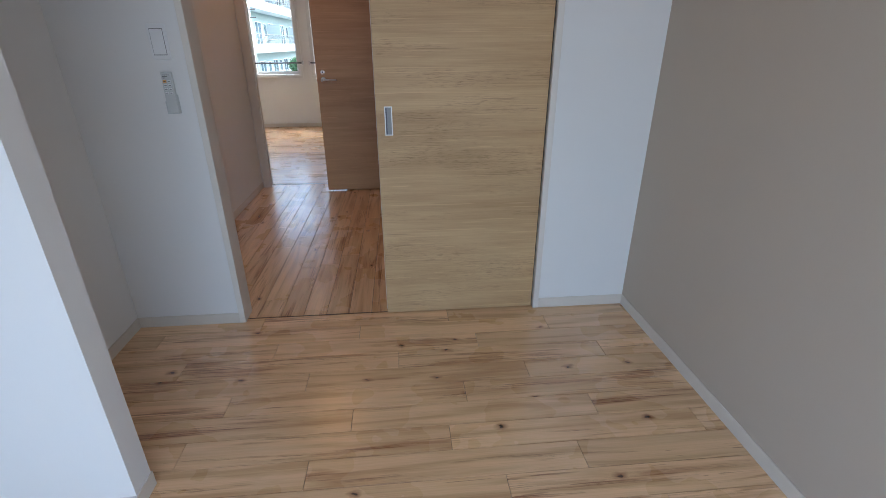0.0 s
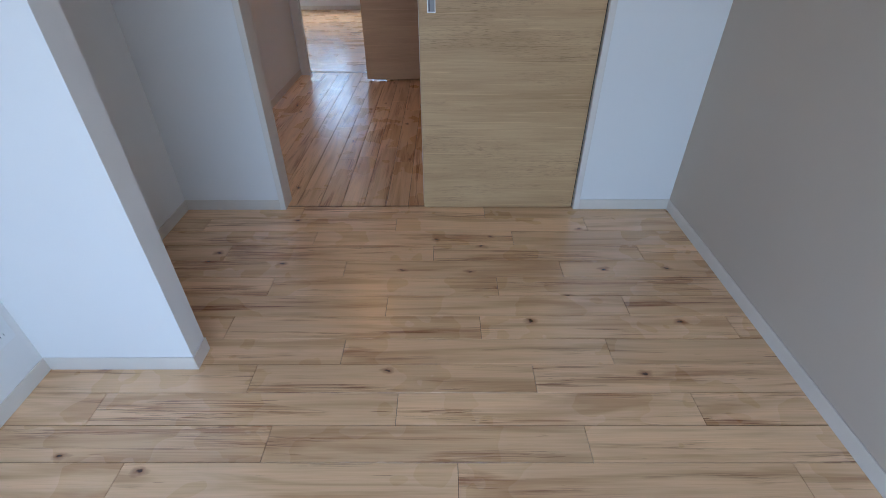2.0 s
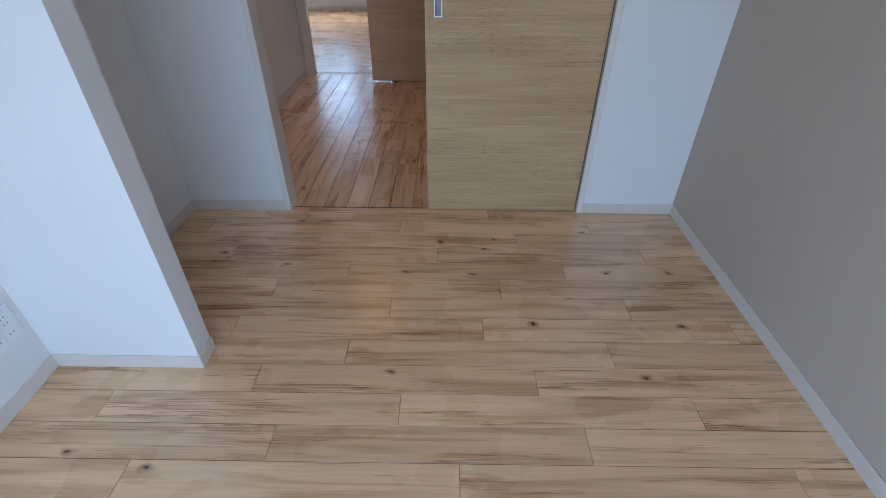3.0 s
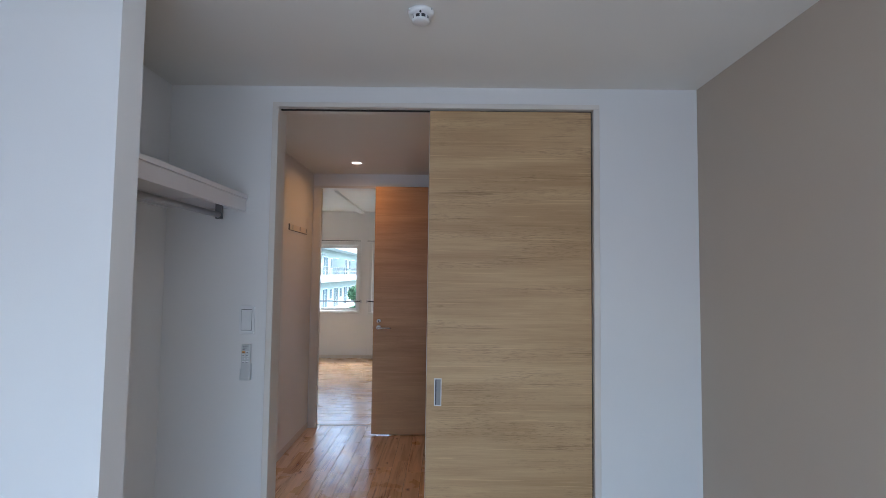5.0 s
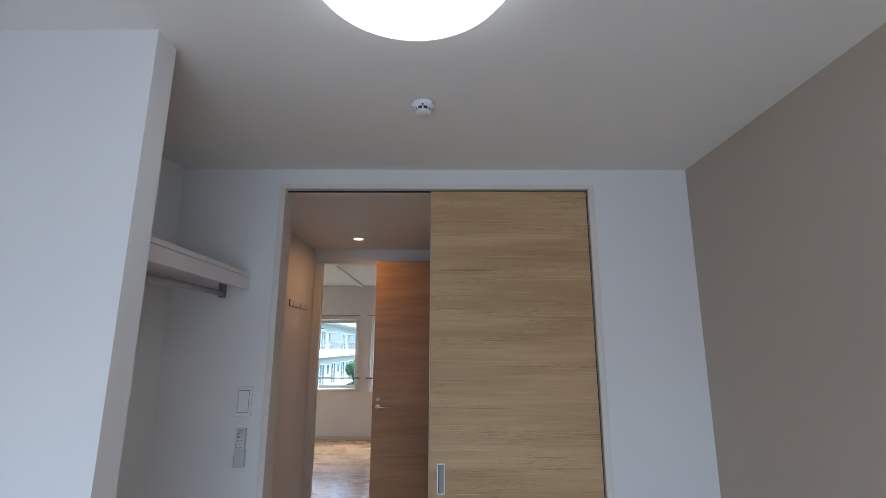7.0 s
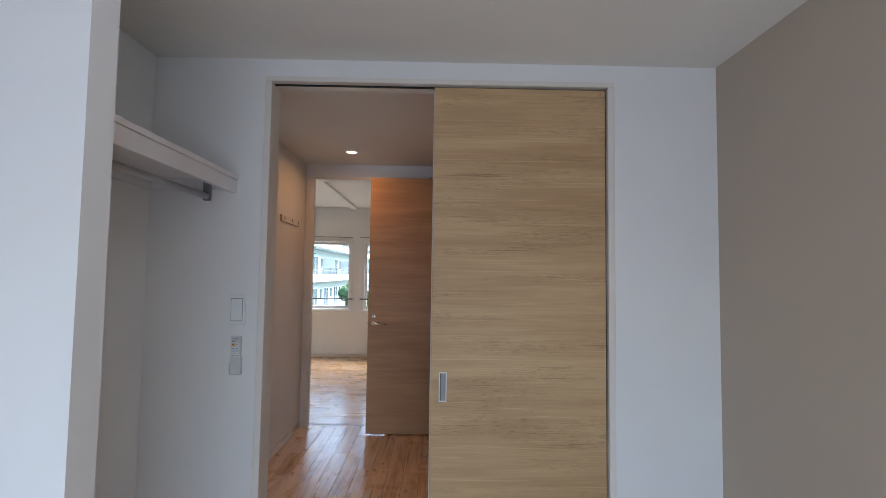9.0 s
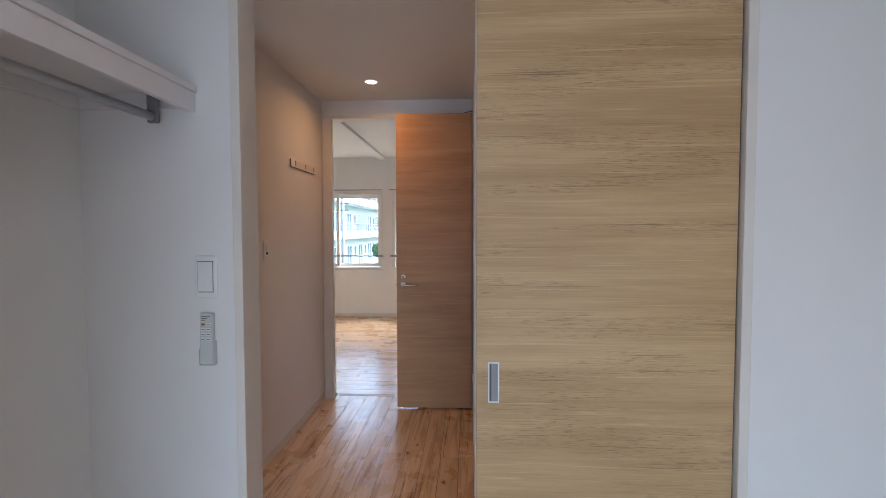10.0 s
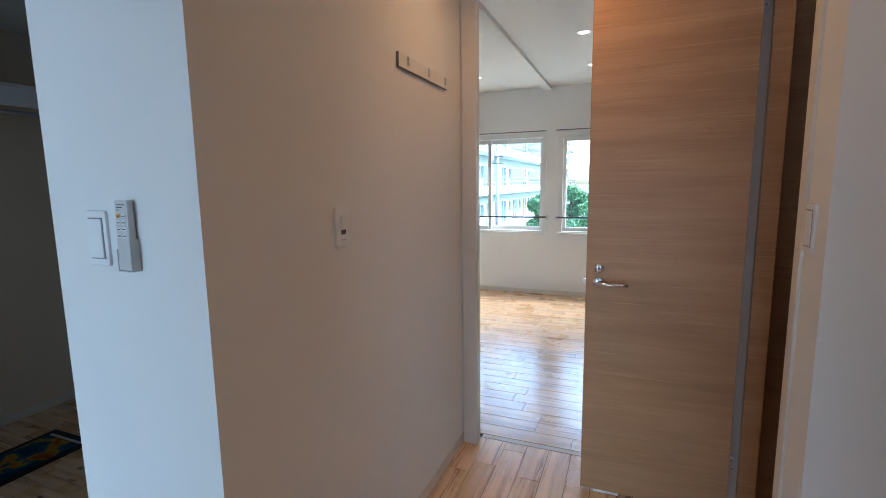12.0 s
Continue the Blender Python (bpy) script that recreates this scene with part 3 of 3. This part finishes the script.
sw = thing("light_switch", "white switch plate with two small rockers", "switch", pose(HX, 3.497, 1.290, 0, 0, 90))
part("plate", rounded_plate(0.070, 0.12, 0.0075), PLASTIC, sw)
part("rocker", boxes((-0.014, 0.014, -0.013, -0.007, -0.002, 0.036), bev=0.002, seg=2), PLASTIC, sw)
part("indicator", boxes((-0.012, 0.012, -0.0095, -0.007, -0.022, -0.008), bev=0.001), DARKP, sw, "dark indicator window")
part("label_bar", boxes((-0.012, 0.012, -0.0086, -0.0072, -0.040, -0.036)), GREYP, sw)
wall_switch(pose(XB, 3.752, 1.290, 0, 0, -90), "white switch plate on the hall corner")

# ---- second room, seen past the hall corner ----
wall_switch(pose(-1.300, 3.0, 1.302), "white plastic light switch on the lit wall")
remote_control(pose(-1.192, 3.0, 1.232), "white remote in a grey holder beside a switch")
shelf = thing("closet_shelf", "white shelf with a rod in the dim closet", "shelf")
part("shelf_board", boxes((-3.649, -3.278, 2.962, Y3 - 0.001, 1.966, 1.985), bev=0.0015), SHELFW, shelf)
part("front_board", boxes((-3.304, -3.284, 2.962, Y3 - 0.001, 1.868, 1.9655), bev=0.0015), SHELFW, shelf)
rod = part("rod", tube([(-3.38, 2.97, 1.845), (-3.38, Y3 - 0.002, 1.845)], 0.0125, 16), STEEL, shelf, "satin steel hanging rod")
for yy in (2.98, 4.58):
    part("rod_bracket", boxes((-3.394, -3.366, yy - 0.008, yy + 0.008, 1.825, 1.9655), bev=0.003), STEEL, rod)

MATB = plain("mat_border", (0.012, 0.012, 0.014), 0.95, grain=500, strength=0.5)
MATP, mt, mb = nodes("mat_picture", 0.95, spec=0.1)
mv = coords(mt, (1, 1, 1))
mc = ramp(mt, noise_tex(mt, mv, 7.0, 2, 0.5, 0.4), [(0.42, (0.012, 0.05, 0.10)), (0.52, (0.03, 0.11, 0.15)), (0.56, (0.42, 0.26, 0.03)), (0.66, (0.30, 0.08, 0.02))])
mt.links.new(mc, mb.inputs["Base Color"])
bump(mt, mb, noise_tex(mt, mv, 600, 2), 0.6, 0.002)
mat_ = thing("door_mat", "dark bordered mat with a blue and yellow picture", "mat")
part("border", boxes((-3.285, -2.93, 3.25, 3.85, 0.0005, 0.008), bev=0.003, seg=2), MATB, mat_, "black border")
part("picture", boxes((-3.245, -2.97, 3.31, 3.79, 0.0082, 0.0095), bev=0.0005), MATP, mat_, "blue field with yellow shapes")
part("stripe", boxes((-3.245, -2.97, 3.795, 3.812, 0.0082, 0.0092)), GREYP, mat_, "pale stripe")


# ---- far room ----
def sliding_window(name, x0, x1, label):
    z0, z1 = WZ
    w = thing(name, label, "window", kind="structure")
    cx = (x0 + x1) / 2
    t = 0.040
    part("window_casing", boxes((x0 - 0.001, x0 + 0.05, YW - 0.016, 8.30, z0, z1), (x1 - 0.05, x1 + 0.001, YW - 0.016, 8.30, z0, z1),
         (x0 + 0.05, x1 - 0.05, YW - 0.016, 8.30, z1 - 0.055, z1), (x0 + 0.05, x1 - 0.05, YW - 0.016, 8.30, z0, z0 + 0.045), bev=0.002), FRAMEW, w)
    part("window_sill", boxes((x0 - 0.004, x1 + 0.004, YW - 0.028, YW - 0.017, z0 - 0.004, z0 + 0.030), bev=0.003), FRAMEW, w)
    for k, (a, b, y) in enumerate(((x0 + 0.05, cx + 0.03, 8.275), (cx - 0.03, x1 - 0.05, 8.315))):
        s_ = part("sash", boxes((a, a + t, y - 0.014, y + 0.014, z0 + 0.046, z1 - 0.056), (b - t, b, y - 0.014, y + 0.014, z0 + 0.046, z1 - 0.056),
                  (a + t, b - t, y - 0.014, y + 0.014, z1 - 0.111, z1 - 0.056), (a + t, b - t, y - 0.014, y + 0.014, z0 + 0.046, z0 + 0.095), bev=0.002), FRAMEW, w)
        g_ = part("pane", boxes((a + t, b - t, y - 0.003, y + 0.003, z0 + 0.095, z1 - 0.111)), GLASS, s_)
        g_.visible_shadow = False
    bar = part("guard_bar", tube([(x0 - 0.03, YW - 0.05, 0.992), (x1 + 0.03, YW - 0.05, 0.992)], 0.011, 12), DARKSTEEL, w, "dark metal guard bar")
    for xx in (x0 - 0.022, x1 + 0.022):
        part("bar_bracket", boxes((xx - 0.012, xx + 0.012, YW - 0.064, YW - 0.0005, 0.965, 1.02), bev=0.004, seg=2), STEEL, bar)
    rail = part("curtain_rail", boxes((x0 - 0.03, x1 + 0.0, YW - 0.075, YW - 0.055, 2.040, 2.052), bev=0.002), BRACKET, w, "slim dark curtain rail")
    for xx in (x0 + 0.02, cx, x1 - 0.05):
        part("rail_bracket", boxes((xx - 0.008, xx + 0.008, YW - 0.06, YW - 0.0005, 2.042, 2.056), bev=0.001), FRAMEW, rail)
    return w


sliding_window("window_1", *W1, "white-framed sliding window with a guard bar")
sliding_window("window_2", *W2, "white-framed sliding window with a guard bar")

# ---- outside ----
GZ = -3.0
ASPH = plain("asphalt", (0.09, 0.09, 0.09), 0.9, grain=30, strength=0.4)
structure("ground", boxes((-600, 600, -600, 1200, GZ - 0.5, GZ)), ASPH, "pale asphalt ground round the houses", "ground")
FACADE = plain("facade_paint", (0.34, 0.42, 0.41), 0.7, grain=8, strength=0.1)
SLAB = plain("balcony_concrete", (0.62, 0.66, 0.66), 0.7, grain=8, strength=0.1)
WINGLASS = plain("dark_window_glass", (0.10, 0.15, 0.17), 0.12, grain=2, strength=0.02)
RAILM = plain("rail_metal", (0.20, 0.18, 0.17), 0.5, 0.3)

apt = thing("apartment_building", "white concrete apartment block with railed balconies", "building")
AX, AY0, AY1 = -10.4, 27.0, 86.0
part("wall", boxes((AX - 11, AX, AY0, AY1, GZ, 11.6)), FACADE, apt)
part("roof", boxes((AX - 11.3, AX + 0.9, AY0 - 0.3, AY1 + 0.3, 11.6, 11.95)), SLAB, apt)
win_mesh = {}


def shared(name, key, make, material, parent, m):
    if key not in win_mesh:
        me = bpy.data.meshes.new(name)
        bm = make()
        bm.to_mesh(me)
        bm.free()
        me.materials.append(material)
        win_mesh[key] = me
    ob = new(name, win_mesh[key])
    ob.parent = parent
    ob.matrix_local = m
    return ob


for fl in range(5):
    z = -2.0 + 2.85 * fl
    if fl:
        b_ = part("balcony", boxes((AX, AX + 1.25, AY0, AY1, z - 0.16, z), (AX + 1.13, AX + 1.25, AY0, AY1, z, z + 0.42)), SLAB, apt, "white balcony slab with upstand")
        part("rail", boxes(*[(AX + 1.17, AX + 1.21, AY0, AY1, z + q, z + q + 0.045) for q in (0.72, 1.06)]), RAILM, b_, "dark metal balcony rail")
        bars = part("rail_bars", boxes(*[(AX + 1.18, AX + 1.20, AY0 + 0.35 * k, AY0 + 0.35 * k + 0.03, z + 0.42, z + 1.06) for k in range(168)]), RAILM, b_)
        tagged(bars, kind="stuff")
    for k in range(14):
        y = AY0 + 1.2 + k * 4.2
        w_ = shared("window", "frame", lambda: boxes((0.0, 0.06, 0, 0.06, 0, 1.95), (0.0, 0.06, 1.74, 1.8, 0, 1.95), (0, 0.06, 0.06, 1.74, 0, 0.06), (0, 0.06, 0.06, 1.74, 1.89, 1.95), (0, 0.05, 0.87, 0.93, 0.06, 1.89)), FRAMEW, apt, pose(AX, y, z + 0.08))
        shared("pane", "pane", lambda: boxes((0.005, 0.02, 0.06, 1.74, 0.06, 1.89)), WINGLASS, w_, pose(0, 0, 0))
        w_ = shared("window", "frame2", lambda: boxes((0.0, 0.06, 0, 0.05, 0, 1.0), (0.0, 0.06, 0.95, 1.0, 0, 1.0), (0, 0.06, 0.05, 0.95, 0, 0.05), (0, 0.06, 0.05, 0.95, 0.95, 1.0)), FRAMEW, apt, pose(AX, y + 2.5, z + 0.95))
        shared("pane", "pane2", lambda: boxes((0.005, 0.02, 0.05, 0.95, 0.05, 0.95)), WINGLASS, w_, pose(0, 0, 0))
        if fl and k % 2 == 0:
            shared("partition", "part", lambda: boxes((0, 1.12, -0.03, 0.03, 0, 1.9)), SLAB, apt, pose(AX, y - 0.5, z))
house = thing("apartment_building", "pale apartment block far behind the trees", "building")
part("wall", boxes((-2, 26, 95, 110, GZ, 6.0)), FACADE, house)
part("roof", boxes((-2.3, 26.3, 94.7, 110.3, 6.0, 6.3)), SLAB, house)
for fl in range(3):
    for k in range(7):
        w_ = shared("window", "frame3", lambda: boxes((0, 1.7, 0, 0.08, 0, 0.07), (0, 1.7, 0, 0.08, 1.33, 1.4), (0, 0.07, 0, 0.08, 0.07, 1.33), (1.63, 1.7, 0, 0.08, 0.07, 1.33)), FRAMEW, house, pose(-0.5 + k * 3.6, 94.92, -2.0 + fl * 2.85))
        shared("pane", "pane3", lambda: boxes((0.07, 1.63, 0.04, 0.06, 0.07, 1.33)), WINGLASS, w_, pose(0, 0, 0))

pole = thing("utility_pole", "grey concrete utility pole with transformers and wires", "utility pole", pose(-8.7, 33.5, GZ))
part("pole", lathe([(0, 0), (0.13, 0), (0.09, 10.5), (0, 10.5)], 16), plain("pole_concrete", (0.45, 0.46, 0.46), 0.85), pole)
for z in (5.75, 6.2, 9.6):
    part("crossarm", boxes((-0.45, 0.45, -0.16, -0.10, z, z + 0.06)), RAILM, pole)
for dx in (-0.3,):
    part("transformer", moved(lathe([(0, 0), (0.22, 0), (0.24, 0.05), (0.24, 0.75), (0.2, 0.82), (0, 0.84)], 16), pose(dx, -0.3, 6.0) @ Matrix.Scale(0.6, 4)), GREYP, pole)
for dx in (-0.8, 0, 0.8):
    part("wire", tube([(dx + 14, 6, 6.8), (dx + 7, 3, 6.4), (dx, -0.1, 6.7), (dx - 9, -3, 6.4), (dx - 18, -6, 6.8)], 0.012, 5), DARKP, pole)


def leaf_material(name, a, b):
    m, t, bs = nodes(name, 0.6, spec=0.3)
    g = t.nodes.new("ShaderNodeNewGeometry")
    t.links.new(ramp(t, g.outputs["Random Per Island"], [(0.0, a), (1.0, b)]), bs.inputs["Base Color"])
    return m


LEAF = leaf_material("leaf_green", (0.06, 0.14, 0.06), (0.20, 0.34, 0.17))
BARK = plain("bark", (0.10, 0.075, 0.055), 0.9, grain=25, strength=0.8)


def tree(x, y, height, spread, seed, label):
    rnd = random.Random(seed)
    tr = thing("tree", label, "tree", pose(x, y, GZ), "garden trees")
    trunk = tube([(0, 0, 0), (0.06, 0.03, height * 0.3), (-0.05, 0.05, height * 0.6), (0.02, 0, height * 0.9)], 0.10, 10)
    part("trunk", trunk, BARK, tr)
    clumps = []
    for k in range(9):
        a = rnd.uniform(0, 6.28)
        h = height * rnd.uniform(0.42, 0.92)
        r = spread * rnd.uniform(0.35, 0.85) * (1.15 - h / height * 0.6)
        c = Vector((r * math.cos(a), r * math.sin(a), h))
        clumps.append((c, spread * rnd.uniform(0.28, 0.45)))
        part("limb", tube([(0, 0, h * 0.75), tuple(c * 0.55 + Vector((0, 0, h * 0.42))), tuple(c)], 0.03, 6), BARK, tr)
    clumps.append((Vector((0, 0, height * 0.93)), spread * 0.36))
    vs, fs = [], []
    for c, r in clumps:
        for k in range(900):
            d = Vector((rnd.gauss(0, 1), rnd.gauss(0, 1), rnd.gauss(0, 0.75))).normalized() * r * rnd.uniform(0.55, 1.08)
            p = c + d
            u = Vector((rnd.gauss(0, 1), rnd.gauss(0, 1), rnd.gauss(0, 1))).normalized()
            v = u.cross(Vector((rnd.gauss(0, 1), rnd.gauss(0, 1), rnd.gauss(0, 1)))).normalized()
            s_ = rnd.uniform(0.045, 0.085)
            i = len(vs)
            vs += [p - u * s_ * 1.5, p + v * s_ * 0.6, p + u * s_ * 1.5, p - v * s_ * 0.6]
            fs.append((i, i + 1, i + 2, i + 3))
    me = bpy.data.meshes.new("crown")
    me.from_pydata([tuple(v) for v in vs], [], fs)
    me.materials.append(LEAF)
    cr = new("crown", me)
    cr.parent = tr


tree(-3.6, 32.0, 4.1, 1.5, 1, "green garden tree with layered foliage")
tree(-1.6, 36.0, 4.6, 1.8, 2, "green garden tree with layered foliage")
tree(-6.0, 34.5, 3.5, 1.1, 3, "low rounded green garden tree")
tree(-5.6, 36.5, 2.9, 1.3, 4, "low rounded green garden tree")

car = thing("parked_car", "pale blue car parked behind the trees", "car", pose(-4.6, 44, GZ, 0, 0, 8))
bm = bmesh.new()
box(bm, -2.0, 2.0, -0.82, 0.82, 0.32, 0.92, bev=0.18, seg=3)
part("body", bm, plain("car_paint", (0.40, 0.52, 0.62), 0.25), car)
part("cabin", boxes((-1.1, 1.2, -0.72, 0.72, 0.90, 1.42), bev=0.22, seg=3), WINGLASS, car, "dark glass cabin")
for dx in (-1.25, 1.25):
    for dy in (-0.80, 0.80):
        part("wheel", moved(lathe([(0, -0.1), (0.27, -0.1), (0.31, -0.06), (0.31, 0.06), (0.27, 0.1), (0, 0.1)], 20), pose(dx, dy, 0.31, 90)), DARKP, car)

# ---- floor planks ----
PL, PWID, PTH = 0.914, 0.1147, 0.0055
plank_mesh = {}


def plank(parent, cx, cy, length, along_y):
    key = round(length, 3)
    if key not in plank_mesh:
        me = bpy.data.meshes.new("plank")
        hx, hy, c = length / 2 - 0.0007, PWID / 2 - 0.0011, 0.0006
        v = []
        for z, k in ((-PTH, 0), (-c, 0), (0, c)):
            v += [(-hx + k, -hy + k, z), (hx - k, -hy + k, z), (hx - k, hy - k, z), (-hx + k, hy - k, z)]
        f = [(8, 9, 10, 11)]
        for r in (0, 4):
            f += [(r + i, r + (i + 1) % 4, r + 4 + (i + 1) % 4, r + 4 + i) for i in range(4)]
        me.from_pydata(v, [], f)
        me.materials.append(PLANK)
        plank_mesh[key] = me
    ob = new("plank", plank_mesh[key])
    ob.parent = parent
    ob.matrix_local = pose(cx, cy, 0, 0, 0, 90 if along_y else 0)


def lay(name, label, a0, a1, b0, b1, along_y, offsets, first):
    """Rows of planks over a0..a1 along the grain and b0..b1 across it; first: an edge between rows."""
    fl = thing(name, label, "floor", kind="structure")
    k = math.floor((b0 - first) / PWID)
    while first + k * PWID < b1 - 1e-4:
        mid = first + (k + 0.5) * PWID
        if mid > b0 - 0.05 and mid < b1 + 0.05:
            off = offsets(k)
            j = math.floor((a0 - off) / PL)
            while off + j * PL < a1 - 1e-3:
                s0, s1 = max(off + j * PL, a0), min(off + (j + 1) * PL, a1)
                if s1 - s0 > 0.02:
                    c = (s0 + s1) / 2
                    plank(fl, mid if along_y else c, c if along_y else mid, s1 - s0, along_y)
                j += 1
        k += 1
    return fl


ROOM_OFFS = {-1: 0.389, 0: -0.153, 1: 0.208, 2: -0.270, 3: 0.005, 4: -0.430, 5: 0.132, 6: -0.347, 7: -0.068, 8: 0.305, 9: -0.245, 10: 0.12, 11: -0.36}
rows_rnd = random.Random(5)
SPREAD = [rows_rnd.uniform(0, PL) for _ in range(160)]
lay("floor", "light wood-print vinyl planks with knots, bedroom floor", XL - 0.02, XR + 0.02, -1.1, 2.16, False, lambda k: ROOM_OFFS.get(k, SPREAD[k % 160]), 0.797)
lay("floor_hall", "light wood-print vinyl planks running along the hall", 2.178, 4.66, HX - 0.02, XR + 0.02, True, lambda k: SPREAD[(k + 60) % 160], HX)
lay("floor_far_room", "light wood-print vinyl planks of the far room", -2.95, 1.5, 4.70, YW, False, lambda k: SPREAD[(k + 90) % 160], 4.702)
lay("floor_second_room", "light wood-print vinyl planks of the second room", -3.65, HX - 0.021, -0.4, 4.6, False, lambda k: SPREAD[(k + 120) % 160], -0.4)
